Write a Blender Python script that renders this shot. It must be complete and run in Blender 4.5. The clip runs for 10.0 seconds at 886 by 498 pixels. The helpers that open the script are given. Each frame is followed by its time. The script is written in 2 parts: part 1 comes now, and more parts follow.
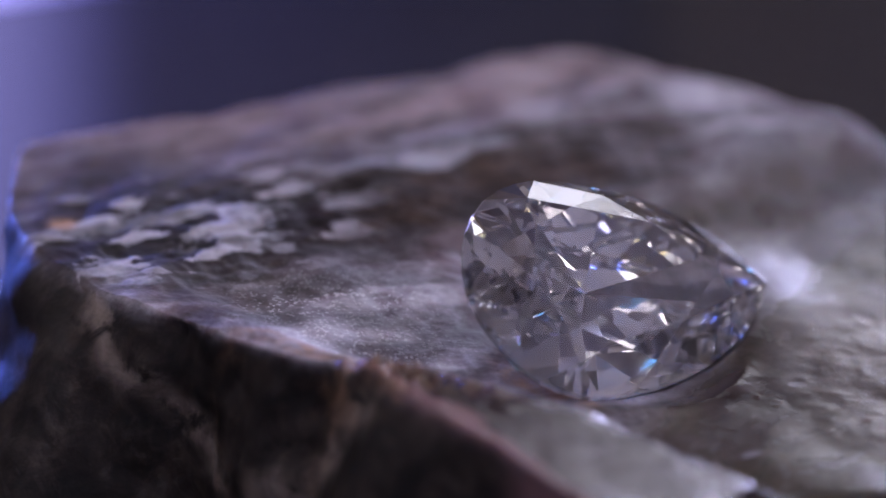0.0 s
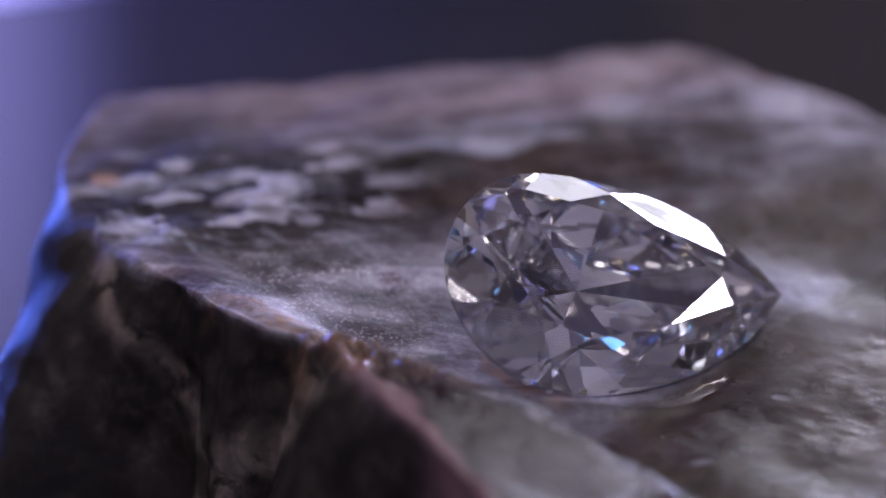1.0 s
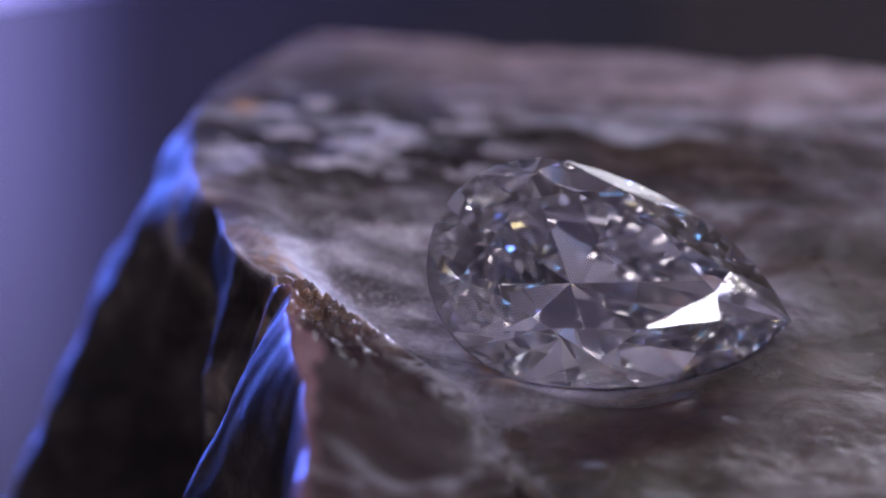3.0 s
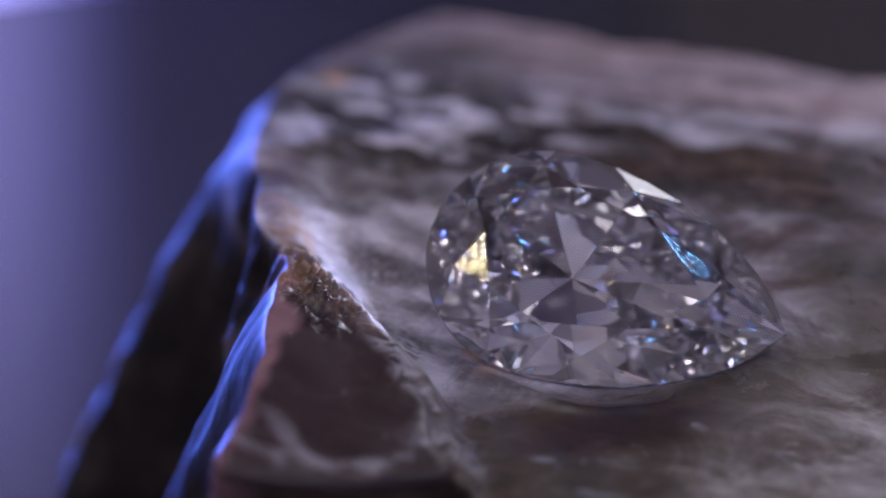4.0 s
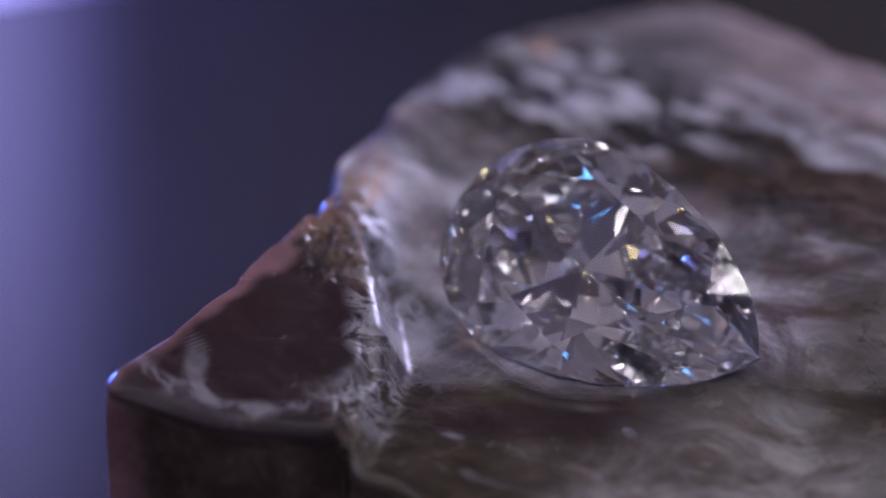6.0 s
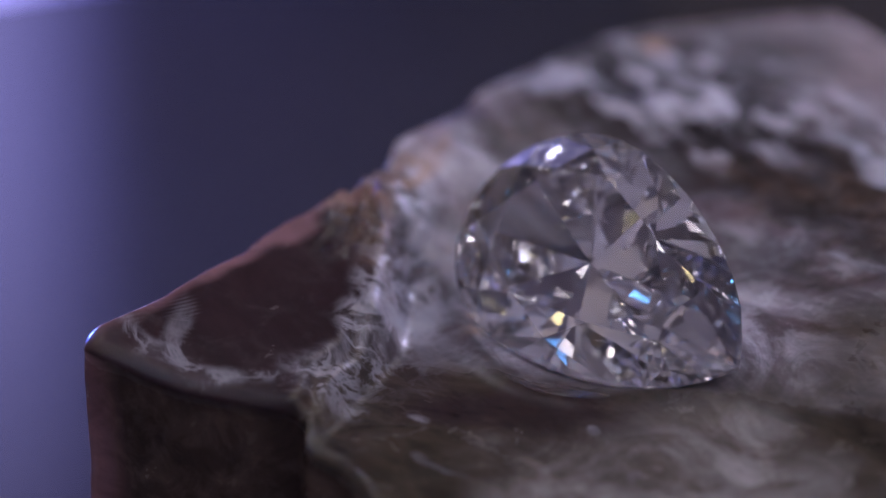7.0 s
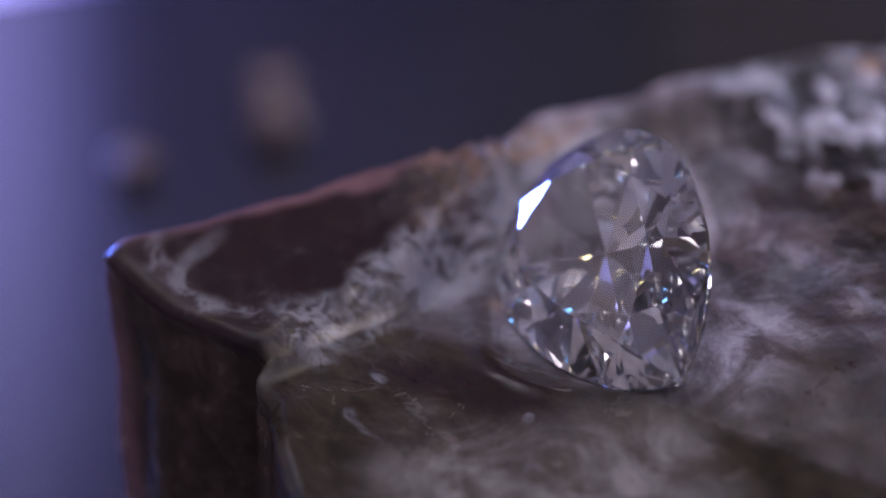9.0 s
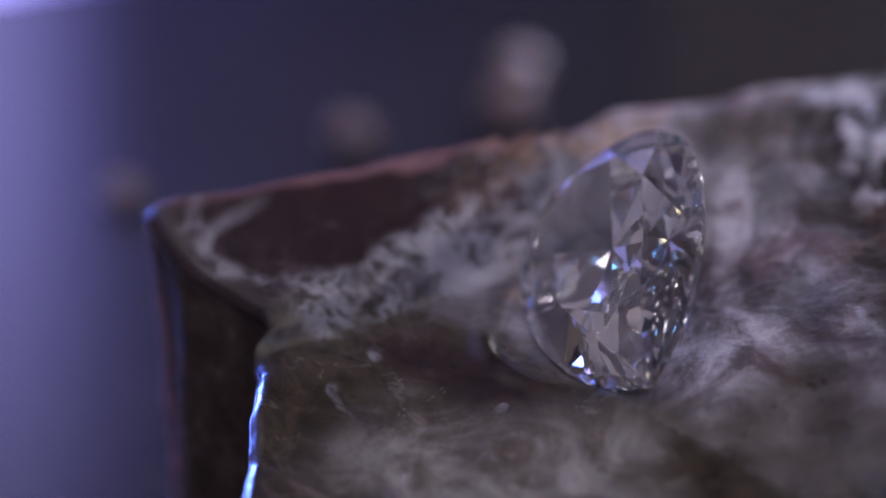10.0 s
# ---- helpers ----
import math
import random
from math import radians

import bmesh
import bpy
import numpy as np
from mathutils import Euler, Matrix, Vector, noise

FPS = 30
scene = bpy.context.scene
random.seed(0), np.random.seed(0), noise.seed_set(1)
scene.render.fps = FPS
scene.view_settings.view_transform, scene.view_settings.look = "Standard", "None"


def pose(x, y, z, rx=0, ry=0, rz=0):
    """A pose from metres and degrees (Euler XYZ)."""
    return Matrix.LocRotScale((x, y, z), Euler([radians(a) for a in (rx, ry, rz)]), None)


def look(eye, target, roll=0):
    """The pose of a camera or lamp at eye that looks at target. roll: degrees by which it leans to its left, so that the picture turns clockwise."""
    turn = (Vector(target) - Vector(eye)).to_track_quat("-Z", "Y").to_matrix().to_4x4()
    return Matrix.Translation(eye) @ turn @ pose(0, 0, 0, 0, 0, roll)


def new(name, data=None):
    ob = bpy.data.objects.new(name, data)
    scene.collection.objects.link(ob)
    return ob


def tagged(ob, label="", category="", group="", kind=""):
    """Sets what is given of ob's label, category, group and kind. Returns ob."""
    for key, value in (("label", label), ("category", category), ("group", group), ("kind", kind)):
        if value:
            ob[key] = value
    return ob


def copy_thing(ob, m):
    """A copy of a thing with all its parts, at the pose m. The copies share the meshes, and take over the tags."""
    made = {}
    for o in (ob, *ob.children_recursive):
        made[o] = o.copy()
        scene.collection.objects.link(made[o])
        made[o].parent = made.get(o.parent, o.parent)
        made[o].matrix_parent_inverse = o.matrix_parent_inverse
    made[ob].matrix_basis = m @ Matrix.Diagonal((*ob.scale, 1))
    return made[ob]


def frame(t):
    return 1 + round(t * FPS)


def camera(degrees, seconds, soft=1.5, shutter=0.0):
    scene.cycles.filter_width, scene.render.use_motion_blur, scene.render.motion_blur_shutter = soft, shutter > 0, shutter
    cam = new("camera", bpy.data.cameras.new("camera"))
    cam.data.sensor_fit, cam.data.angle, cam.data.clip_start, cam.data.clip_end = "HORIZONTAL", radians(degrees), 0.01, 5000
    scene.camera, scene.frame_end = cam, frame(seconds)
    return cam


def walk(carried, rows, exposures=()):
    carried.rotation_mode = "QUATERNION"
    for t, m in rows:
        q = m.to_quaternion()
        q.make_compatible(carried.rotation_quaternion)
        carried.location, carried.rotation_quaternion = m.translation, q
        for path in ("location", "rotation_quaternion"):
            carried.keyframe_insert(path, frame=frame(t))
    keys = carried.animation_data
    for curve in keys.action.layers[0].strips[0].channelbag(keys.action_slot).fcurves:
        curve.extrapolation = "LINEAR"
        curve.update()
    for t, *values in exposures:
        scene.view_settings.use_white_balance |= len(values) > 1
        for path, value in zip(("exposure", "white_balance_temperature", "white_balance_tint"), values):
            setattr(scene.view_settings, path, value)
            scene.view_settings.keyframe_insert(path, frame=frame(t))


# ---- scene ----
cam = camera(7.0, 10.0, soft=1.7)
# a long macro lens with a shallow depth of field, focused on the gem
EYE, YAW, PITCH, ROLL = Vector((0, -0.458, 0.237)), 1.643, -24.11, -0.733
WAY = Vector((-math.sin(radians(YAW)) * math.cos(radians(PITCH)), math.cos(radians(YAW)) * math.cos(radians(PITCH)), math.sin(radians(PITCH))))
cam.data.dof.use_dof, cam.data.dof.focus_distance, cam.data.dof.aperture_fstop = True, 0.500, 13.0
walk(cam, [(0, look(EYE, EYE + WAY, ROLL)), (10, look(EYE, EYE + WAY, ROLL))], exposures=[(0, 0.0), (10, 0.0)])

# light bounces many times inside a diamond
scene.cycles.max_bounces, scene.cycles.glossy_bounces, scene.cycles.transmission_bounces = 18, 14, 18

# ---- light ----
world = bpy.data.worlds.new("studio")
scene.world = world
world.use_nodes = True
world.node_tree.nodes["Background"].inputs[0].default_value = (0.9, 0.9, 1.0, 1)
world.node_tree.nodes["Background"].inputs[1].default_value = 0.02


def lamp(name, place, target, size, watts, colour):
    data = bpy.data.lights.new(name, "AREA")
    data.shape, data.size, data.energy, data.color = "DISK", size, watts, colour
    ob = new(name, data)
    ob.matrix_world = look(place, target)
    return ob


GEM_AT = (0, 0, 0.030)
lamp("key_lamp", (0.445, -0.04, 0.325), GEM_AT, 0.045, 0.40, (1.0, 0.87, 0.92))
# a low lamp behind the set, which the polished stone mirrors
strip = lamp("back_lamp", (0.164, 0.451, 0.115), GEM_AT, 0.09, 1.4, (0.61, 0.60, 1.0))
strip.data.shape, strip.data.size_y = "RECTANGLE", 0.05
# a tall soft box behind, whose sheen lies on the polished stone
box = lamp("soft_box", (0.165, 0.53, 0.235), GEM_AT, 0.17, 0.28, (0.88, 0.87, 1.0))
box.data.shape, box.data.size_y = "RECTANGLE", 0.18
# an unseen lamp, added to strengthen the panel's blue on the rock's sides
lamp("added_blue_lamp", (-0.215, 0.355, 0.055), (0, 0, 0.015), 0.06, 2.0, (0.10, 0.18, 1.0))


# ---- materials ----
def material(name):
    m = bpy.data.materials.new(name)
    m.use_nodes = True
    t = m.node_tree
    return m, t, t.nodes["Principled BSDF"]


def node(t, kind, **values):
    n = t.nodes.new(kind)
    for key, value in values.items():
        n.inputs[key].default_value = value
    return n


def noise_node(t, scale, detail=6.0, rough=0.6, distort=0.0, vector=None):
    n = node(t, "ShaderNodeTexNoise", Scale=scale, Detail=detail, Roughness=rough, Distortion=distort)
    if vector:
        t.links.new(vector, n.inputs["Vector"])
    return n.outputs["Fac"]


def ramp(t, value, low, high, a=0.0, b=1.0):
    n = node(t, "ShaderNodeMapRange")
    n.interpolation_type = "SMOOTHSTEP"
    for k, v in ((1, low), (2, high), (3, a), (4, b)):
        n.inputs[k].default_value = v
    t.links.new(value, n.inputs[0])
    return n.outputs[0]


def maths(t, op, a, b):
    n = t.nodes.new("ShaderNodeMath")
    n.operation = op
    for k, v in enumerate((a, b)):
        if isinstance(v, (int, float)):
            n.inputs[k].default_value = v
        else:
            t.links.new(v, n.inputs[k])
    return n.outputs[0]


def mix(t, fac, a, b):
    n = t.nodes.new("ShaderNodeMix")
    n.data_type = "RGBA"
    for k, v in ((0, fac), (6, a), (7, b)):
        if isinstance(v, (tuple, float, int)):
            n.inputs[k].default_value = (*v, 1) if isinstance(v, tuple) else v
        else:
            t.links.new(v, n.inputs[k])
    return n.outputs[2]


def attribute(t, name):
    n = t.nodes.new("ShaderNodeAttribute")
    n.attribute_name = name
    return n.outputs["Fac"]


def stone_material():
    m, t, p = material("veined_stone")
    at = t.nodes.new("ShaderNodeTexCoord").outputs["Object"]
    big, mid, fine = noise_node(t, 70, 5, 0.6, 0.8, at), noise_node(t, 330, 7, 0.65, 0.5, at), noise_node(t, 2600, 5, 0.7, 0, at)
    # cells with pale edges, their walls bent by noise
    bent = node(t, "ShaderNodeVectorMath")
    bent.operation = "ADD"
    wobble = t.nodes.new("ShaderNodeVectorMath")
    wobble.operation = "SCALE"
    wobble.inputs["Scale"].default_value = 0.005
    blur = node(t, "ShaderNodeTexNoise", Scale=260, Detail=5, Roughness=0.6)
    t.links.new(at, blur.inputs["Vector"])
    t.links.new(blur.outputs["Color"], wobble.inputs[0])
    t.links.new(at, bent.inputs[0]), t.links.new(wobble.outputs[0], bent.inputs[1])

    def web(scale, thin):
        v = node(t, "ShaderNodeTexVoronoi", Scale=scale)
        v.feature = "DISTANCE_TO_EDGE"
        t.links.new(bent.outputs[0], v.inputs["Vector"])
        return ramp(t, v.outputs["Distance"], 0.0, thin, 1, 0)

    flow = node(t, "ShaderNodeMapping", Rotation=(0, 0, -0.6), Scale=(2.4, 0.75, 1.0))
    flow.vector_type = "TEXTURE"
    t.links.new(at, flow.inputs["Vector"])
    cracks = noise_node(t, 260, 6, 0.60, 0.4, flow.outputs[0])
    coarse, small = web(210, 0.16), web(520, 0.20)
    base = mix(t, ramp(t, big, 0.38, 0.62), (0.050, 0.031, 0.037), (0.175, 0.152, 0.185))
    base = mix(t, maths(t, "MULTIPLY", ramp(t, noise_node(t, 48, 7, 0.62, 1.8, at), 0.44, 0.60), 0.6), base, (0.115, 0.070, 0.086))
    base = mix(t, maths(t, "MULTIPLY", ramp(t, cracks, 0.50, 0.66), 0.75), base, (0.048, 0.036, 0.040))
    base = mix(t, maths(t, "MULTIPLY", maths(t, "MULTIPLY", coarse, ramp(t, big, 0.45, 0.60)), 0.55), base, (0.37, 0.355, 0.385))
    cloud = noise_node(t, 120, 11, 0.66, 1.4, at)
    base = mix(t, maths(t, "MULTIPLY", ramp(t, cloud, 0.44, 0.66), 0.75), base, (0.32, 0.300, 0.350))
    base = mix(t, maths(t, "MULTIPLY", ramp(t, fine, 0.54, 0.72), 0.15), base, (0.34, 0.320, 0.36))
    def thread(scale, width, where):
        n = noise_node(t, scale, 4, 0.58, 0.8, flow.outputs[0] if where else at)
        return ramp(t, maths(t, "ABSOLUTE", maths(t, "SUBTRACT", n, 0.5), 0), 0.0, width, 1, 0)

    threads = maths(t, "MAXIMUM", maths(t, "MULTIPLY", thread(85, 0.022, False), 0.8), maths(t, "MULTIPLY", thread(40, 0.014, True), 0.8))
    threads = maths(t, "MULTIPLY", threads, ramp(t, big, 0.46, 0.60))
    base = mix(t, maths(t, "MULTIPLY", threads, 0.30), base, (0.46, 0.44, 0.50))
    pink = mix(t, ramp(t, mid, 0.35, 0.65), (0.125, 0.084, 0.088), (0.230, 0.178, 0.188))
    base = mix(t, attribute(t, "pink"), base, pink)
    polish = attribute(t, "polish")
    along = node(t, "ShaderNodeMapping", Rotation=(0, 0, 0.25), Scale=(0.55, 1.3, 1.0))
    t.links.new(at, along.inputs["Vector"])
    streak = noise_node(t, 260, 8, 0.68, 0.9, along.outputs[0])
    glossy = mix(t, ramp(t, streak, 0.33, 0.70), (0.020, 0.0145, 0.0105), (0.056, 0.042, 0.031))
    glossy = mix(t, maths(t, "MULTIPLY", maths(t, "MULTIPLY", ramp(t, streak, 0.55, 0.72), ramp(t, big, 0.42, 0.62)), 0.45), glossy, (0.17, 0.155, 0.150))
    # pale front stone; the sheen from behind is put into its colour
    pale_sheen = mix(t, ramp(t, maths(t, "ADD", maths(t, "MULTIPLY", cloud, 0.9), maths(t, "MULTIPLY", fine, 0.1)), 0.36, 0.62), (0.120, 0.100, 0.092), (0.315, 0.293, 0.300))
    glossy = mix(t, attribute(t, "pale_sheen"), glossy, pale_sheen)
    glossy = mix(t, maths(t, "MULTIPLY", threads, 0.22), glossy, (0.26, 0.24, 0.25))
    base = mix(t, polish, base, glossy)
    # side walls almost black: the light they lack is put into the colour
    dark_sides = mix(t, ramp(t, mid, 0.42, 0.62), (0.011, 0.008, 0.007), (0.026, 0.019, 0.016))
    dark_sides = mix(t, maths(t, "MULTIPLY", ramp(t, mid, 0.53, 0.66), ramp(t, big, 0.48, 0.58)), dark_sides, (0.050, 0.040, 0.035))
    dark_sides = mix(t, maths(t, "MULTIPLY", threads, 0.3), dark_sides, (0.09, 0.07, 0.06))
    base = mix(t, attribute(t, "wall"), base, dark_sides)
    base = mix(t, maths(t, "MULTIPLY", attribute(t, "cream"), ramp(t, mid, 0.34, 0.56)), base, (0.17, 0.135, 0.115))
    base = mix(t, attribute(t, "tan"), base, mix(t, ramp(t, mid, 0.40, 0.62), (0.042, 0.028, 0.024), (0.080, 0.055, 0.046)))
    base = mix(t, attribute(t, "maroon"), base, mix(t, ramp(t, big, 0.25, 0.75), (0.0185, 0.0098, 0.0122), (0.032, 0.0165, 0.0205)))
    # the backlit pink glow of the thin edges, painted as colour
    base = mix(t, attribute(t, "rim_glow"), base, (0.25, 0.135, 0.155))
    base = mix(t, maths(t, "MULTIPLY", attribute(t, "vein"), maths(t, "MULTIPLY", coarse, ramp(t, mid, 0.40, 0.60, 0.1, 0.75))), base, (0.50, 0.46, 0.49))
    base = mix(t, attribute(t, "brown"), base, mix(t, ramp(t, mid, 0.40, 0.62), (0.020, 0.012, 0.010), (0.055, 0.036, 0.029)))
    # broken chunks: pale tops, dark hollows, with their shade put into the colour
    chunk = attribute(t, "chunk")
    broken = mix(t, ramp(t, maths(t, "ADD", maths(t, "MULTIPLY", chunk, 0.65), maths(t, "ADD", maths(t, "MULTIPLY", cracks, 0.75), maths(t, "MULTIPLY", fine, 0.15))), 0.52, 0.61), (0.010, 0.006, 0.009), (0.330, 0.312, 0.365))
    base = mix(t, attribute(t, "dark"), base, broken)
    # mica specks, whose sparkle is painted as pale flecks
    flecks = node(t, "ShaderNodeTexVoronoi", Scale=5200)
    t.links.new(at, flecks.inputs["Vector"])
    tone = t.nodes.new("ShaderNodeSeparateColor")
    t.links.new(flecks.outputs["Color"], tone.inputs[0])
    base = mix(t, maths(t, "MULTIPLY", attribute(t, "grain"), ramp(t, tone.outputs[0], 0.80, 0.90)), base, (0.62, 0.60, 0.64))
    curl = noise_node(t, 250, 9, 0.62, 0.9, at)
    curl = ramp(t, maths(t, "ABSOLUTE", maths(t, "SUBTRACT", curl, 0.5), 0), 0.0, 0.075, 1, 0)
    flame = maths(t, "MAXIMUM", maths(t, "MULTIPLY", curl, 0.85), ramp(t, cloud, 0.46, 0.64, 0.05, 0.9))
    base = mix(t, maths(t, "MULTIPLY", attribute(t, "lace"), flame), base, (0.37, 0.36, 0.43))
    base = mix(t, maths(t, "MULTIPLY", attribute(t, "webbed"), flame), base, (0.29, 0.275, 0.320))
    pale = ramp(t, maths(t, "ADD", attribute(t, "pale"), maths(t, "MULTIPLY", maths(t, "SUBTRACT", cracks, 0.5), 1.5)), 0.35, 0.85)
    base = mix(t, pale, base, mix(t, ramp(t, mid, 0.35, 0.62), (0.13, 0.125, 0.15), (0.29, 0.28, 0.335)))
    base = mix(t, maths(t, "MULTIPLY", attribute(t, "orange"), ramp(t, mid, 0.40, 0.58, 0.1, 0.9)), base, (0.31, 0.175, 0.105))
    # marbling and speckle over everything but the even maroon face
    marble = noise_node(t, 150, 9, 0.62, 1.6, flow.outputs[0])
    tone_by = maths(t, "MULTIPLY", ramp(t, marble, 0.36, 0.64, 0.48, 1.42), ramp(t, fine, 0.34, 0.66, 0.93, 1.07))
    tone_by = maths(t, "ADD", 1.0, maths(t, "MULTIPLY", maths(t, "SUBTRACT", tone_by, 1.0), maths(t, "SUBTRACT", 1.0, maths(t, "MULTIPLY", maths(t, "MAXIMUM", attribute(t, "maroon"), maths(t, "MULTIPLY", maths(t, "MAXIMUM", attribute(t, "tan"), polish), 0.75)), 0.75))))
    toned = t.nodes.new("ShaderNodeVectorMath")
    toned.operation = "SCALE"
    t.links.new(base, toned.inputs[0])
    t.links.new(tone_by, toned.inputs["Scale"])
    t.links.new(toned.outputs[0], p.inputs["Base Color"])
    smooth = maths(t, "MAXIMUM", polish, attribute(t, "maroon"))
    t.links.new(maths(t, "SUBTRACT", ramp(t, mid, 0.3, 0.7, 0.50, 0.58), maths(t, "ADD", maths(t, "MULTIPLY", smooth, 0.30), maths(t, "MULTIPLY", attribute(t, "lip"), 0.06))), p.inputs["Roughness"])
    bump = node(t, "ShaderNodeBump", Strength=0.3, Distance=0.0005)
    relief = maths(t, "ADD", maths(t, "SUBTRACT", maths(t, "MULTIPLY", mid, 0.45), maths(t, "MULTIPLY", cracks, 0.45)), maths(t, "ADD", maths(t, "MULTIPLY", fine, 0.10), maths(t, "MULTIPLY", small, 0.05)))
    t.links.new(relief, bump.inputs["Height"])
    t.links.new(maths(t, "MULTIPLY", maths(t, "SUBTRACT", 0.36, maths(t, "MULTIPLY", smooth, 0.22)), maths(t, "SUBTRACT", 1.0, maths(t, "MULTIPLY", attribute(t, "lip"), 0.9))), bump.inputs["Strength"])
    t.links.new(bump.outputs[0], p.inputs["Normal"])
    t.links.new(maths(t, "SUBTRACT", 0.30, maths(t, "MULTIPLY", attribute(t, "dull"), 0.24)), p.inputs["Specular IOR Level"])
    p.inputs["Subsurface Weight"].default_value = 0.22
    p.inputs["Subsurface Radius"].default_value = (1.0, 0.5, 0.45)
    p.inputs["Subsurface Scale"].default_value = 0.0012
    return m


def gem_material():
    m, t, p = material("diamond")
    t.nodes.remove(p)
    g = node(t, "ShaderNodeBsdfGlass", Color=(1, 1, 1, 1), Roughness=0.0, IOR=2.42)
    t.links.new(g.outputs[0], t.nodes["Material Output"].inputs["Surface"])
    return m


def plain_material(name, a, b, scale, rough, emit=None, strength=0.0, metal=0.0):
    m, t, p = material(name)
    at = t.nodes.new("ShaderNodeTexCoord").outputs["Object"]
    n = noise_node(t, scale, 6, 0.65, 0.2, at)
    t.links.new(mix(t, ramp(t, n, 0.35, 0.65), a, b), p.inputs["Base Color"])
    t.links.new(ramp(t, n, 0.3, 0.7, rough * 0.85, rough * 1.15), p.inputs["Roughness"])
    p.inputs["Metallic"].default_value = metal
    if emit:
        p.inputs["Emission Color"].default_value = (*emit, 1)
        p.inputs["Emission Strength"].default_value = strength
    return m


def glow_material():
    """A diffuser brightest along one side; the light's faint spill and upward fade are put into its emission."""
    m, t, p = material("blue_diffuser")
    at = t.nodes.new("ShaderNodeTexCoord").outputs["Object"]
    split = t.nodes.new("ShaderNodeSeparateXYZ")
    t.links.new(at, split.inputs[0])
    x = split.outputs["X"]
    n = noise_node(t, 60, 4, 0.5, 0, at)
    t.links.new(mix(t, n, (0.05, 0.05, 0.07), (0.06, 0.06, 0.08)), p.inputs["Base Color"])
    t.links.new(mix(t, ramp(t, x, -0.061, -0.044), (0.40, 0.37, 1.0), (0.28, 0.26, 1.0)), p.inputs["Emission Color"])
    body = ramp(t, x, -0.061, -0.0435, 2.7, 0.0)
    t.links.new(maths(t, "MULTIPLY", maths(t, "ADD", body, ramp(t, x, -0.052, 0.003, 0.32, 0.02)), ramp(t, split.outputs["Z"], 0.02, 0.085, 1.0, 0.20)), p.inputs["Emission Strength"])
    return m


STONE, DIAMOND = stone_material(), gem_material()
ACRYLIC = plain_material("black_acrylic", (0.020, 0.019, 0.023), (0.028, 0.026, 0.031), 300, 0.15)
CLOTH = plain_material("dark_tabletop", (0.020, 0.018, 0.018), (0.035, 0.032, 0.030), 120, 0.5)
GLOW = glow_material()
CASE = plain_material("lamp_case", (0.008, 0.008, 0.009), (0.012, 0.012, 0.013), 80, 0.8)
PLASTER = plain_material("grey_plaster", (0.50, 0.455, 0.52), (0.58, 0.53, 0.60), 6, 0.7)
BACKDROP = plain_material("dark_brown_backdrop", (0.16, 0.120, 0.084), (0.21, 0.160, 0.115), 5, 0.8)
CEILING = plain_material("grey_ceiling_paint", (0.34, 0.305, 0.36), (0.40, 0.36, 0.425), 6, 0.7)
# the blue and yellow glows imitate the diamond's dispersion
DOWNLIGHTS = [plain_material("downlight_glow", (0.8, 0.8, 0.8), (0.85, 0.85, 0.85), 20, 0.4, c, 86.0) for c in ((1.0, 0.90, 1.0), (0.12, 0.40, 1.0), (1.0, 0.80, 0.42))]
CHIP = plain_material("stone_chip", (0.15, 0.095, 0.09), (0.23, 0.17, 0.16), 260, 0.45)


def mesh_of(name, bm, mat, smooth=False):
    data = bpy.data.meshes.new(name)
    bm.to_mesh(data)
    bm.free()
    data.materials.append(mat)
    if smooth:
        data.shade_smooth()
    return data


def part(name, bm, mat, parent, label="", smooth=False):
    ob = new(name, mesh_of(name, bm, mat, smooth))
    ob.parent = parent
    if label:
        tagged(ob, label)
    return ob


def slab(bm, x0, y0, z0, x1, y1, z1, bevel=0.0):
    made = bmesh.ops.create_cube(bm, size=1, matrix=Matrix.LocRotScale(((x0 + x1) / 2, (y0 + y1) / 2, (z0 + z1) / 2), None, (x1 - x0, y1 - y0, z1 - z0)))
    if bevel:
        edges = list({e for v in made["verts"] for e in v.link_edges})
        bmesh.ops.bevel(bm, geom=edges, offset=bevel, segments=3, affect="EDGES", profile=0.6)


def disc(bm, profile, n=96):
    """A turned shape from (radius, height) pairs, closed above and below."""
    rings = [[bm.verts.new((r * math.cos(2 * math.pi * k / n), r * math.sin(2 * math.pi * k / n), z)) for k in range(n)] for r, z in profile]
    for a, b in zip(rings, rings[1:]):
        for k in range(n):
            bm.faces.new((a[k], a[(k + 1) % n], b[(k + 1) % n], b[k]))
    bm.faces.new(rings[0][::-1]), bm.faces.new(rings[-1])


# ---- the setting: a dark table ----
def build_table():
    bm = bmesh.new()
    slab(bm, -3, -3, -0.062, 3, 3, -0.022)
    top = new("ground", mesh_of("ground", bm, CLOTH))
    tagged(top, "dark matt tabletop under the turntable", kind="structure")


def build_room():
    for name, box in (("wall_north", (-2.1, 2, -0.022, 2.1, 2.1, 1.9)), ("wall_south", (-2.1, -2.1, -0.022, 2.1, -2, 1.9)), ("wall_west", (-2.1, -2, -0.022, -2, 2, 1.9)),
                      ("wall_east", (2, -2, -0.022, 2.1, 2, 1.9)), ("ceiling", (-2.1, -2.1, 1.9, 2.1, 2.1, 2.0))):
        bm = bmesh.new()
        slab(bm, *box)
        tagged(new(name, mesh_of(name, bm, {"wall_north": BACKDROP, "ceiling": CEILING}.get(name, PLASTER))), {"wall_north": "dark brown studio backdrop wall", "ceiling": "grey painted studio ceiling"}.get(name, "plain grey plastered studio wall"), kind="structure")


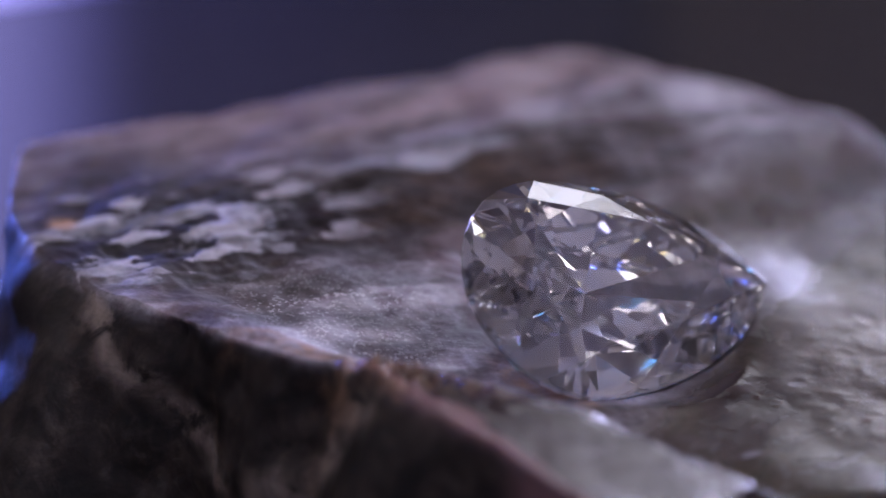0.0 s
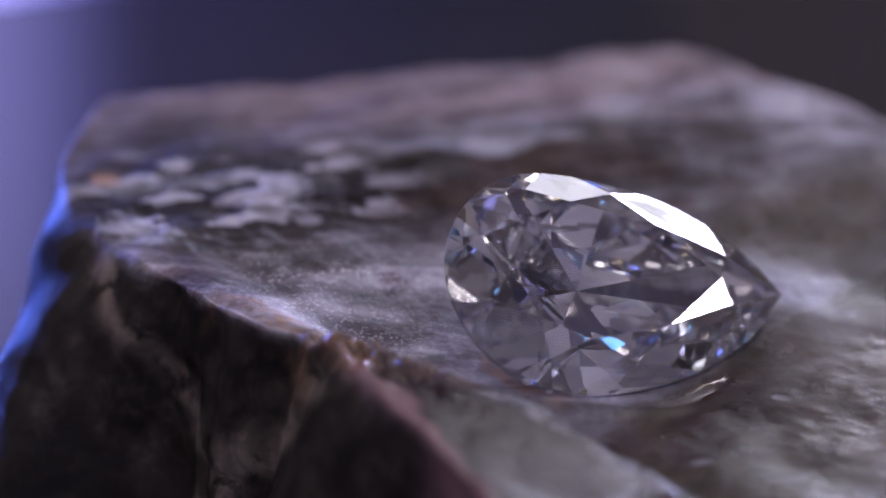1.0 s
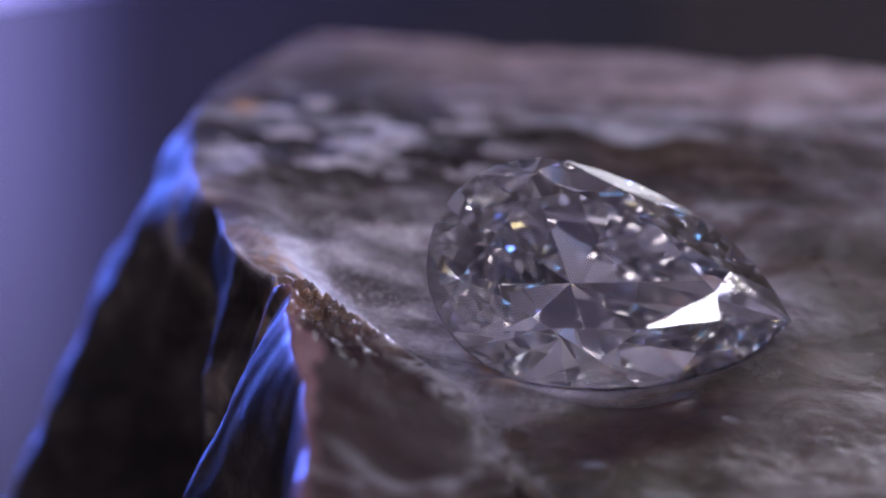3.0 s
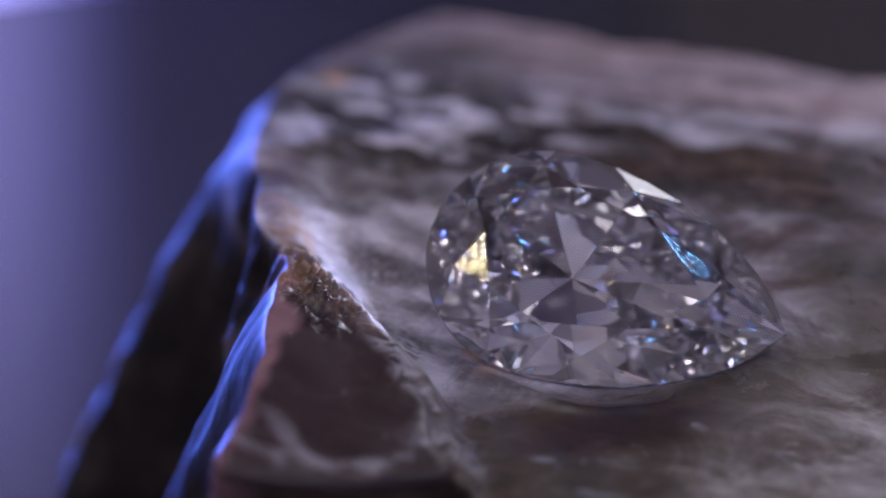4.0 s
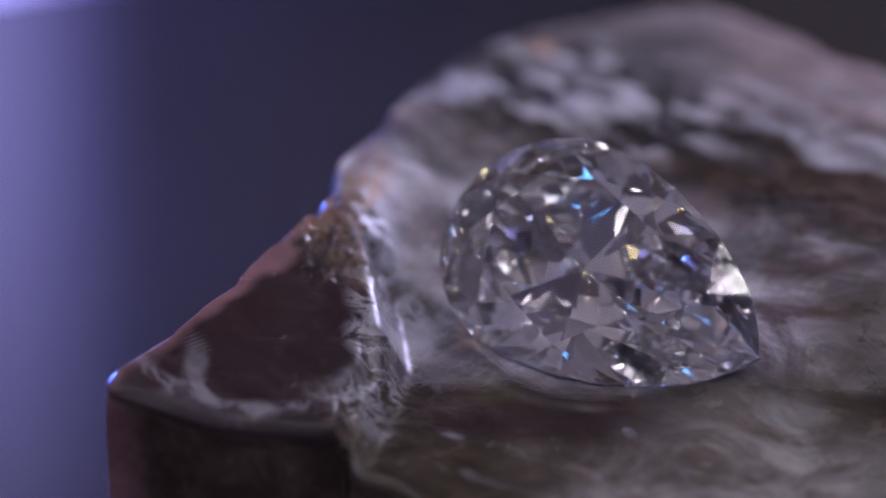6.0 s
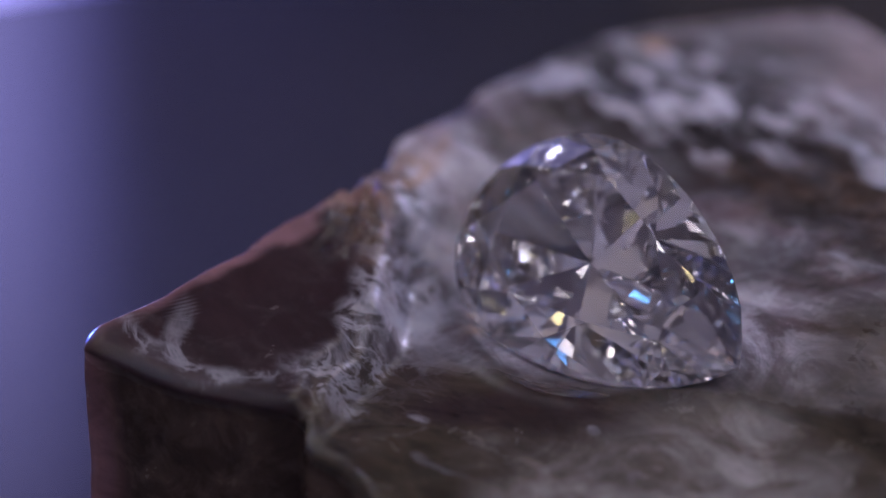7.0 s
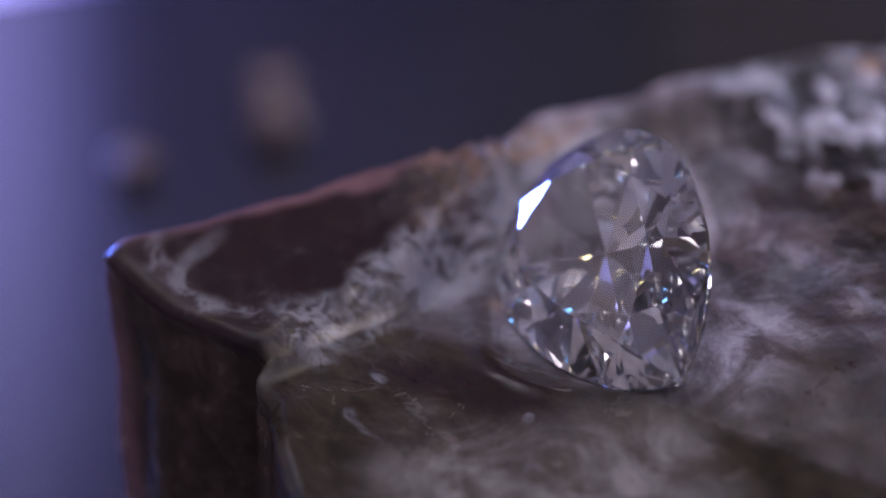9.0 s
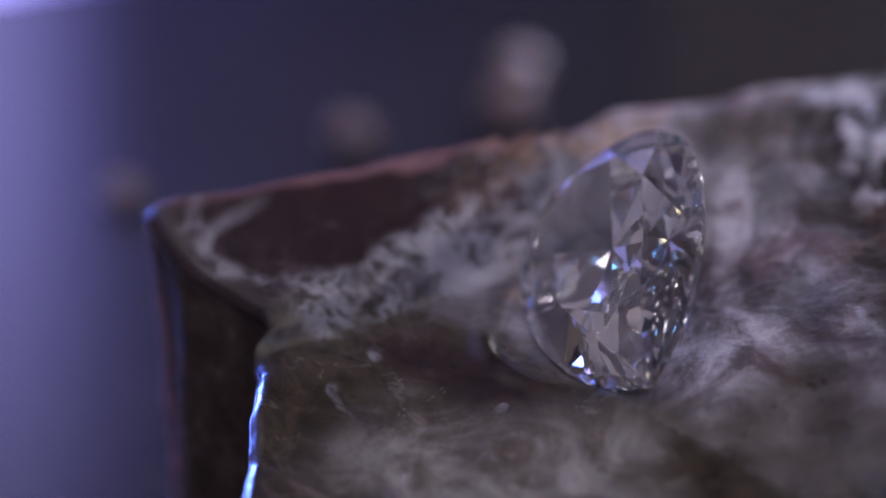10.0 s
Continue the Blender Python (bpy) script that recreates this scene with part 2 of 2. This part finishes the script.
def build_downlights():
    # unseen lights, added to give the gem sparkle and the set ambient light
    kinds = []
    for glow, tone in zip(DOWNLIGHTS, ("white", "cool blue", "warm yellow")):
        light = tagged(new("sparkle_light"), f"small round {tone} ceiling downlight", "ceiling light", "downlights in the ceiling")
        bm = bmesh.new()
        disc(bm, [(0.030, -0.010), (0.034, -0.006), (0.034, -0.001), (0.032, 0.0)], 24)
        part("rim", bm, CASE, light, "black metal rim")
        bm = bmesh.new()
        disc(bm, [(0.024, -0.013), (0.026, -0.011), (0.026, -0.0105)], 24)
        part("lens", bm, glow, light, f"glowing {tone} lens")
        kinds.append(light)
    # rows with gaps, and a bare curved strip between them
    spots = []
    for i in range(11):
        for j in range(11):
            x, y = -1.6 + 0.31 * i + 0.09 * (j % 2), -1.75 + 0.33 * j + 0.05 * (i % 3)
            if abs(y + 0.87 - 0.285 * x * x) > 0.25 and not (-0.5 < x < 0.5 and y > 1.0) and (i * 3 + j * 5) % 7:
                spots.append(pose(x, y, 1.898))
    for k, m in enumerate(spots):
        if k < 3:
            kinds[k].matrix_basis = m
        else:
            copy_thing(kinds[(0, 1, 0, 0, 2, 0, 0, 1, 0)[k % 9]], m)


# ---- the turntable ----
def build_turntable():
    table = tagged(new("turntable"), "black glossy acrylic turntable carrying the rock", "turntable")
    bm = bmesh.new()
    disc(bm, [(0.1385, -0.008), (0.140, -0.0065), (0.140, -0.0015), (0.1385, 0.0)])
    part("plate", bm, ACRYLIC, table, "glossy black round plate", True).data.shade_flat()
    bm = bmesh.new()
    disc(bm, [(0.07, -0.022), (0.072, -0.020), (0.068, -0.0085), (0.06, -0.008)])
    part("base", bm, CASE, table, "matt black turntable base")
    return table


# ---- the rock; plan in millimetres, the turning axis at 0, 0 ----
def step(a, b, x):
    f = np.clip((x - a) / (b - a), 0, 1)
    return f * f * (3 - 2 * f)


LEFT_Y = np.array([-40, -23, -15, -6, 1, 5, 9, 15, 22, 28, 33, 60.0])
LEFT_X = np.array([-33, -33, -29.8, -26.5, -24.8, -23.2, -23.3, -23.8, -22.8, -21.6, -20, -14.0])
RIM_ANGLE, RIM_RADIUS = [], []
CENTRE = (0.0, 6.0)
for px, py in ((37.5, 1.7), (34.6, 8.1), (32.2, 18.6), (32.0, 25.0), (30.6, 27.2), (22, 31.3), (11, 39.3), (6.5, 41.2), (1, 46), (-4.6, 49.6), (-9.5, 46.6), (-14.6, 42.8), (-19, 37.2),
               (-21.2, 31), (-22.6, 22), (-24, 15), (-23.4, 9), (-23.4, 4.6), (-25, 0.5), (-26.8, -6.5), (-29.4, -14.0), (-31.4, -17.4), (-32.5, -19.6), (-32.0, -21.0), (-28.5, -21.5), (-17.6, -21.0), (-15.9, -20.2),
               (-14.9, -21.6), (-12, -22.9), (-9, -25.2), (-4, -28.6), (4, -33), (26, -26), (36, -11)):
    RIM_ANGLE.append(math.atan2(py - CENTRE[1], px - CENTRE[0]))
    RIM_RADIUS.append(math.hypot(py - CENTRE[1], px - CENTRE[0]))


def lumps(x, y, z, scale, octaves=4):
    """Smooth noise at many places."""
    return np.array([noise.fractal((a * scale, b * scale, c * scale), 0.9, 2.0, octaves) for a, b, c in zip(x, y, z)])


def rock_top(x, y):
    """The height of the rock's top, in millimetres under its highest level."""
    along = y + 0.35 * np.maximum(x, 0) * step(-4, 8, y)
    base = np.interp(along, [-36, -20, -10, -5, 2, 9, 15.7, 24, 28, 60], [-6.9, -6.2, -5.7, -5.3, -4.3, -3.0, -1.4, -0.5, 0.1, 0.1])
    d = x - np.interp(y, LEFT_Y, LEFT_X)
    # the broken rim beside the hollow
    rim = (1 - step(1.0, 6.5, d)) * step(2, 6, y)
    base = base + (0.1 - base) * rim
    off = 0.5 * x - 0.87 * y - 13.0
    base = base - 0.06 * (off + np.sqrt(off ** 2 + 90.0)) * step(-12, -2, x)
    # a flat polished face that leans to the front, up to an edge towards the hollow and to a crack
    face = 0.4 - 0.15 * (x + 23) + 0.143 * (y - 3) - 0.02 * np.maximum(0, -18 - y) ** 2
    edge = np.interp(y, [-40, -20, -7.5, -1, 5.5, 8], [-15.8, -16.2, -16.4, -18.6, -21.8, -26])
    on = 1 - step(-0.3, 2.6, x - edge)
    base = base + (np.maximum(face, base) - base) * on
    base = base - 0.8 * np.exp(-((x - edge - 0.3 * np.sin(y * 0.9)) / 0.4) ** 2) * (1 - step(-10, -7, y))
    # the hollow that holds the gem, and its lip
    r = np.hypot((x + 2.5) * np.where(x > -2.5, 0.85, 1.0), y + 0.5)
    front = 1 - step(-3, 4, y - 0.25 * x)
    base = base + 0.35 * front * np.exp(-((r - 8.6) / 1.0) ** 2) * (1 - on) * (1 - step(-2, 4, x))
    # the stone rises to meet the gem's point
    base = base + 1.1 * np.exp(-((x - 9.0) / 6.5) ** 2 - ((y + 3.0) / 6.0) ** 2)
    return base - 0.5 * (1 - step(1, 9, x)) * np.exp(-(r / 7.0) ** 4)


def blob(x, y, cx, cy, rx, ry, turn=0.0, soft=0.5):
    c, s = math.cos(radians(turn)), math.sin(radians(turn))
    u, v = ((x - cx) * c + (y - cy) * s) / rx, (-(x - cx) * s + (y - cy) * c) / ry
    return 1 - step(1 - soft, 1 + soft, np.hypot(u, v))


def build_rock():
    n, inner, skirt = 520, 150, 60
    ang = np.linspace(-math.pi, math.pi, n, endpoint=False)
    order = np.argsort(RIM_ANGLE)
    ra, rr = np.array(RIM_ANGLE)[order], np.array(RIM_RADIUS)[order]
    rim = np.interp(ang, np.r_[ra[-1] - 2 * math.pi, ra, ra[0] + 2 * math.pi], np.r_[rr[-1], rr, rr[0]])
    rim = rim + 0.5 * lumps(np.cos(ang) * 30, np.sin(ang) * 30, ang * 0, 0.16)
    cx, cy = CENTRE
    ex, ey = cx + rim * np.cos(ang), cy + rim * np.sin(ang)
    left = (1 - step(-20, -8, ex)) * step(-29, -21, ey) * (1 - (1 - step(-20, -12, ey)) * step(-29, -22, ex))
    xs, ys, zs, wall = [], [], [], []
    for k in range(1, inner + 1):
        f = (k / inner) ** 0.8
        xs.append(cx + f * rim * np.cos(ang)), ys.append(cy + f * rim * np.sin(ang))
        # the sawn corner is rounded off
        zs.append(rock_top(xs[-1], ys[-1]) - 0.6 * max(0, (f - 0.97) / 0.03) ** 2 * (1 - step(-19, -13, ys[-1]))), wall.append(np.zeros(n))
    facets = lumps(np.cos(ang) * 30, np.sin(ang) * 30, ang * 0 + 9, 0.09, 2)
    z_edge = zs[-1]
    buttress = np.exp(-((ey - 1.0) / 6.5) ** 2) + np.exp(-((ey - 33) / 8.0) ** 2)
    lean_x, lean_y = np.interp(ey, [-22, -5, 8, 20], [0.45, 0.65, 0.85, 1.0]), np.interp(ey, [-22, -5, 8, 20], [1.0, 0.8, 0.5, 0.05])
    for k in range(1, skirt + 1):
        f = k / skirt
        drop = f * (30 + z_edge)
        out = left * 13.5 * f ** 0.8 * (0.15 + 0.95 * buttress) + 0.6 * f + (0.8 + 2.2 * left * step(8, 16, ey)) * facets * step(0, 0.35, f)
        xs.append(ex + out * (np.cos(ang) * (1 - left) - lean_x * left)), ys.append(ey + out * (np.sin(ang) * (1 - left) + lean_y * left))
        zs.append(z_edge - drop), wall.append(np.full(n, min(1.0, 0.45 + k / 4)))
    x, y, z, wall = (np.concatenate(q) for q in (xs, ys, zs, wall))
    x, y, z, wall = np.r_[cx, x], np.r_[cy, y], np.r_[rock_top(np.array([cx]), np.array([cy])), z], np.r_[0, wall]
    # relief: rough broken stone, calmer where it is polished
    edge = np.interp(y, [-40, -20, -7.5, -1, 5.5, 8], [-15.8, -16.2, -16.4, -18.6, -21.8, -26])
    face = (1 - step(-0.8, 0.8, x - edge)) * (1 - wall)
    polish = np.maximum(face, (1 - step(-8, -3, y - 0.15 * x)) * (1 - wall))
    polish = np.maximum(polish, 0.85 * step(9, 17, x + 0.3 * y) * (1 - step(8, 16, y + 0.25 * x)) * (1 - wall))
    polish = np.maximum(polish, wall * (1 - step(-20, -14, y)))
    flaky = 0.8 * blob(x, y, 11, -18, 13, 8, 15)
    rough = 1 - 0.75 * polish * (1 - flaky)
    a, b = lumps(x, y, z, 0.17, 2), lumps(x, y, z, 0.9, 3)
    chunk_zone = np.maximum.reduce([blob(x, y, -10, 31, 13, 8, -25), 0.35 * blob(x, y, 2, 33, 9, 3, -20)]) * (1 - wall)
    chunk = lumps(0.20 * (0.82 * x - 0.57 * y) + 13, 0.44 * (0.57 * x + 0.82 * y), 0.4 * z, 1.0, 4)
    inside = 1 - np.exp(-(np.hypot(x, y) / 9) ** 4)
    up = (0.26 * a + 0.065 * b) * rough * (0.25 + 0.75 * inside) * (1 - 0.9 * step(0.9, 1, -z / 30))
    z = np.where(wall > 0, z, z + up + (0.32 * chunk + 0.10 * b) * chunk_zone + (0.5 * blob(x, y, -20.5, 4, 2.6, 6, 28) + 0.7 * blob(x, y, -22.6, 3, 2.0, 6, 12)) * b)
    away = np.hypot(x - cx, y - cy) + 1e-6
    dark_sides = wall * (0.3 + 0.7 * step(5, 12, y))
    x, y = x + dark_sides * (a * 0.8 + b * 0.16) * (x - cx) / away, y + dark_sides * (a * 0.8 + b * 0.16) * (y - cy) / away
    # the hollow takes the shape of the gem that lies in it
    body = gem_body()
    body.transform(gem_place())
    body.normal_update()
    under = np.full(len(x), -1e3)
    for f in body.faces:
        if f.normal.z < -0.02:
            under = np.maximum(under, (f.normal.dot(f.verts[0].co) - f.normal.x * x - f.normal.y * y) / f.normal.z)
    body.free()
    z = np.where(wall > 0, z, np.minimum(z, under - 30.25))
    z = np.maximum(z, -30)
    faces = [(0, 1 + (j + 1) % n, 1 + j)[::-1] for j in range(n)]
    for k in range(inner + skirt - 1):
        o = 1 + k * n
        faces += [(o + j, o + n + j, o + n + (j + 1) % n, o + (j + 1) % n) for j in range(n)]
    faces.append(tuple(1 + (inner + skirt - 1) * n + j for j in range(n))[::-1])
    data = bpy.data.meshes.new("rock")
    data.from_pydata(np.stack([x, y, z + 30], 1) * 0.001, [], faces)
    data.materials.append(STONE)
    data.shade_smooth()
    # where the stone changes its kind, or has light and shade painted in
    wx, wy = x + 2.2 * lumps(x, y, z, 0.12, 3), y + 2.2 * lumps(y, x, z, 0.12, 3)
    wz = z + 30 + 1.5 * lumps(z, y, x, 0.2, 3)
    d = wx - np.interp(wy, LEFT_Y, LEFT_X)
    top = 1 - wall
    kinds = {
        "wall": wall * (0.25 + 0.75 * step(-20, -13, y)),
        "polish": polish,
        "tan": wall * (1 - step(-20, -13, y)),
        # maroon stone; the band before the gem paints the gem's shadow
        "maroon": np.maximum.reduce([face * (1 - 0.25 * step(-3, 3, wy)), 0.75 * top * blob(wx, wy, -15.8, -2, 3.4, 11, 24), 0.7 * top * blob(wx, wy, -4, -11.5, 9, 2.6, 12)]),
        "brown": top * np.maximum.reduce([blob(wx, wy, 7, 20, 19, 6.5, -28), 0.8 * blob(wx, wy, -12, 38, 11, 7, 30), 0.9 * np.exp(-((x - edge) / 0.6) ** 2) * (1 - step(-11, -8, y)), 0.85 * blob(wx, wy, 13.5, 27, 5, 1.2, -20), 0.95 * blob(wx, wy, -9, 28.5, 5, 2.4, -30), 0.95 * blob(wx, wy, -15.5, 31.8, 3.6, 1.5, -25), 0.8 * blob(wx, wy, -15.5, 23.5, 5.5, 5, -20)]),
        "lace": top * np.maximum(0.8 * blob(wx, wy, -17.6, 3.0, 2.5, 11.5, 23) * (1 - 0.6 * face), 0.25 * blob(wx, wy, -14.0, 5, 4.5, 8, 24) * (1 - face)),
        "webbed": top * np.maximum.reduce([0.7 * blob(wx, wy, -25, -19.3, 7.5, 0.9, 0), blob(wx, wy, -17.2, -16.5, 2.4, 2.6), blob(wx, wy, -15.6, -9.5, 2.2, 4.5), blob(wx, wy, -16.6, -2.5, 2.6, 6, 24),
                                           0.5 * blob(wx, wy, -27.5, -17.0, 0.5, 2.5, 15)]),
        # pale stone streaks; the small patches before the gem paint its thrown glints
        "pale": top * np.maximum.reduce([0.45 * blob(wx, wy, -18.6, 6.5, 2.6, 8.5, 27), 0.6 * blob(wx, wy, 13, 10.5, 7, 0.7, -8), 0.8 * blob(wx, wy, 10, 23.8, 9, 1.1, -31), 0.7 * blob(wx, wy, -20, 29.5, 1.6, 3.5), 0.6 * blob(wx, wy, -13.4, 34.6, 4, 1.8, -20),
                                         0.5 * blob(wx, wy, -14.5, 25.3, 4.5, 1.0, -35), 0.5 * blob(wx, wy, -15.2, -10, 1.6, 0.9), 0.5 * blob(wx, wy, 5, -13.8, 0.8, 0.8), 0.5 * blob(wx, wy, 7.4, -16, 1.1, 1.6),
                                         0.5 * blob(wx, wy, -9.2, -14.2, 1.8, 0.7, -10), 0.5 * blob(wx, wy, 2.2, -11.5, 0.9, 0.6), 0.5 * blob(wx, wy, -5.4, -20.3, 2.2, 0.7, -20), 0.5 * blob(wx, wy, -5.4, -8.6, 1.0, 0.6)]),
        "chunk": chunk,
        "pale_sheen": top * (1 - face) * 0.75 * blob(wx, wy, 10.5, -17, 12, 8.0, 15),
        "dull": np.maximum(top * 0.9 * blob(wx, wy, 5, 20, 15, 6, -28), 0.2 * face),
        "lip": top * (1 - face) * np.exp(-((np.hypot(x + 2.5, y + 0.5) - 8.8) / 1.5) ** 2) * (1 - step(-5, 2, y - 0.25 * x)) * (1 - step(0, 6, x)),
        "cream": wall * np.maximum(np.exp(-((wz - 28 - 0.75 * (wy - 28)) / 1.5) ** 2) * step(15, 19, y), np.exp(-((wz - 27 + 1.2 * (wy - 6.5)) / 1.6) ** 2) * step(3, 6, y) * (1 - step(17, 21, y))),

        "vein": face * 0.03 * np.maximum(blob(wx, wy, -26, -15, 7, 7), 0.8 * blob(wx, wy, -20, -6, 3, 8, 25)),
        "grain": top * 0.4 * np.maximum(blob(wx, wy, -14, 15, 8, 7), 0.6 * blob(wx, wy, -22, 3.5, 2.5, 3)),
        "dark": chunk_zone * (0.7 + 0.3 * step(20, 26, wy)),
        "pink": np.maximum(top * step(27, 35, wy + 0.38 * np.abs(wx)) * (0.25 + 0.75 * step(-8, 2, wx)), 0.0),
        "rim_glow": np.maximum(face * (1 - step(0.1, 1.4, d)) * 0.7, 0.9 * wall * (1 - step(-32.0, -28.6, x - 0.35 * (y + 20))) * (1 - step(-14, -6, y)), 0.8 * top * blob(x, y, -32.6, -21.5, 1.6, 3.0, 20)),
        "orange": np.maximum.reduce([0.95 * blob(wx, wy, -21.8, 9.5, 1.3, 6.5, 8), 0.35 * blob(x, y, -20.5, 2.5, 0.7, 3, 27), blob(x, y, -10.6, 0.3, 1.4, 3.8, 0), blob(x, y, -14.5, 38.5, 1.0, 1.0), 0.15 * blob(wx, wy, -20.6, 1.5, 1.5, 6, 28), 0.5 * blob(wx, wy, -23.4, 5, 1.3, 5, 12)]),
    }
    for name, values in kinds.items():
        data.attributes.new(name, "FLOAT", "POINT").data.foreach_set("value", np.clip(values, 0, 1).astype(np.float32))
    return tagged(new("rock", data), "rough slab of grey, maroon and brown veined stone on the turntable", "rock")


# ---- the gem: a pear brilliant that leans in the hollow ----
def pear(phi, length, width):
    """The girdle's outline; phi 0 is the point, 180 degrees the middle of the round end."""
    r = width / 2
    tip = length - r
    phi = (phi + math.pi) % (2 * math.pi) - math.pi
    if abs(phi) >= math.pi / 2:
        return r * math.cos(phi), r * math.sin(phi)
    q = (tip * tip - r * r) / (2 * r)
    turn = (1 - abs(phi) / (math.pi / 2)) * math.atan2(tip, q)
    u, v = (r + q) * math.sin(turn), math.copysign((r + q) * math.cos(turn) - q, phi)
    # the point is slightly rounded
    back = 0.9 * math.exp(-(phi / 0.25) ** 2)
    return u - back, v


def gem_body():
    """A pear brilliant: table, crown mains, stars, girdle, pavilion mains and halves; in millimetres, placed in the rock."""
    length, width, crown, depth, table = 26.7, 16.7, 2.5, 7.4, 0.60
    shift = (length - width) / 2
    heart, half = shift * 0.4, 0.15
    bm = bmesh.new()
    mains = [2 * math.pi / 8 * k for k in range(8)]

    def edge(phi):
        u, v = pear(phi, length, width)
        return Vector((u, v, 0))

    def along(phi):
        way = edge(phi + 0.02) - edge(phi - 0.02)
        return way.normalized()

    def facets(apex, level):
        """The planes through an apex and the girdle's tangents, as point and normal."""
        found = []
        for phi in mains:
            foot = edge(phi) + Vector((0, 0, level))
            found.append((foot, along(phi).cross(apex - foot).normalized()))
        return found

    def meet(planes, k, apex, share):
        """A point between two mains, a share of the way from the apex to the girdle."""
        (p, n), (q, m) = planes[k], planes[(k + 1) % 8]
        way = n.cross(m)
        end = edge(mains[k] + math.pi / 8)
        out = end - Vector((apex.x, apex.y, 0))
        if way.dot(out) < 0:
            way = -way
        reach = out.length / Vector((way.x, way.y, 0)).length
        return apex + way * reach * share

    culet, peak = Vector((heart, 0, -depth)), Vector((heart, 0, crown / (1 - table) * 1.02))
    low, high = facets(culet, -half), facets(peak, half)
    points = [culet]
    for k in range(8):
        for share, swell in ((0.36, 0.10), (0.72, 0.0)):
            spot = meet(low, k, culet, share)
            points.append(spot - Vector((0, 0, swell)))
        points.append(meet(high, k, peak, 0.815))
        rim = edge(mains[k]) + Vector((0, 0, half))
        points.append(rim + (peak - rim) * (crown - half) / (peak.z - half))
    for k in range(32):
        bow = 0.08 * (1 + math.cos(k * math.pi / 2)) / 2
        points += [edge(math.pi / 16 * k) + Vector((0, 0, half + bow)), edge(math.pi / 16 * k) - Vector((0, 0, half + bow))]
    for p in points:
        bm.verts.new(p - Vector((shift, 0, 0)))
    hull = bmesh.ops.convex_hull(bm, input=bm.verts)
    bmesh.ops.delete(bm, geom=list({g for g in hull["geom_interior"] + hull["geom_unused"] if isinstance(g, bmesh.types.BMVert)}), context="VERTS")
    bmesh.ops.dissolve_limit(bm, angle_limit=radians(0.5), verts=bm.verts, edges=bm.edges)
    bmesh.ops.recalc_face_normals(bm, faces=bm.faces)
    return bm


def gem_place():
    along, across, normal = Vector((0.89905, -0.37382, -0.22794)), Vector((0.42307, 0.60767, 0.67212)), Vector((-0.11274, -0.70071, 0.70448))
    place = Matrix((along, across, normal)).transposed().to_4x4()
    place.translation = (-1.32, -0.13, 29.47)
    return place


def build_gem():
    bm, place = gem_body(), gem_place()
    stone = tagged(new("diamond"), "clear pear-cut faceted diamond leaning in a hollow of the rock", "diamond")
    for name, label, test in (("table_facet", "large flat top facet", lambda n: n > 0.999), ("crown", "ring of slanting upper facets", lambda n: 0.05 < n <= 0.999),
                              ("girdle", "thin polished edge", lambda n: abs(n) <= 0.05), ("pavilion", "deep pointed lower facets", lambda n: n < -0.05)):
        piece = bm.copy()
        bmesh.ops.delete(piece, geom=[f for f in piece.faces if not test(f.normal.z)], context="FACES")
        piece.transform(Matrix.Scale(0.001, 4) @ place)
        part(name, piece, DIAMOND, stone, label)
    bm.free()
    return stone


# ---- loose chips on the turntable ----
def build_chip(x, y, size, seed):
    bm = bmesh.new()
    bmesh.ops.create_icosphere(bm, subdivisions=3, radius=1)
    for v in bm.verts:
        v.co *= 1 + 0.35 * noise.fractal(v.co * 1.3 + Vector((seed * 7, 0, 0)), 1.0, 2.0, 4)
        v.co.z *= 0.7
    low = min(v.co.z for v in bm.verts)
    for v in bm.verts:
        v.co = Vector((x + v.co.x * size, y + v.co.y * size, (v.co.z - low) * size)) * 0.001
    return tagged(new("stone_chip", mesh_of("stone_chip", bm, CHIP, True)), "small pinkish stone chip lying on the turntable", "stone chip", "chips beside the rock")


# ---- the blue light panel behind ----
def build_panel():
    panel = tagged(new("light_panel"), "upright glowing blue-violet light panel behind the turntable", "light panel")
    bm = bmesh.new()
    slab(bm, -0.084, 0.1535, -0.022, 0.003, 0.165, 0.144, 0.002)
    part("case", bm, CASE, panel, "matt black lamp case")
    bm = bmesh.new()
    slab(bm, -0.081, 0.1505, -0.018, 0.0, 0.1530, 0.140, 0.0005)
    part("diffuser", bm, GLOW, panel, "glowing blue-violet diffuser")


build_table()
build_room()
build_downlights()
turntable, rock, gem = build_turntable(), build_rock(), build_gem()
chips = [build_chip(-87.3, 43.6, 2.3, 1), build_chip(-90, 30, 2.0, 2), build_chip(-93.5, 48.5, 2.0, 3), build_chip(-89.6, 8.2, 1.6, 4)]
build_panel()


def motions():
    """The turntable and all that stands on it turn evenly, clockwise from above."""
    turning = [(k * 0.5, pose(0, 0, 0, 0, 0, -11.498 * (k * 0.5 - 5))) for k in range(21)]
    for thing in (turntable, rock, gem, *chips):
        walk(thing, turning)


motions()
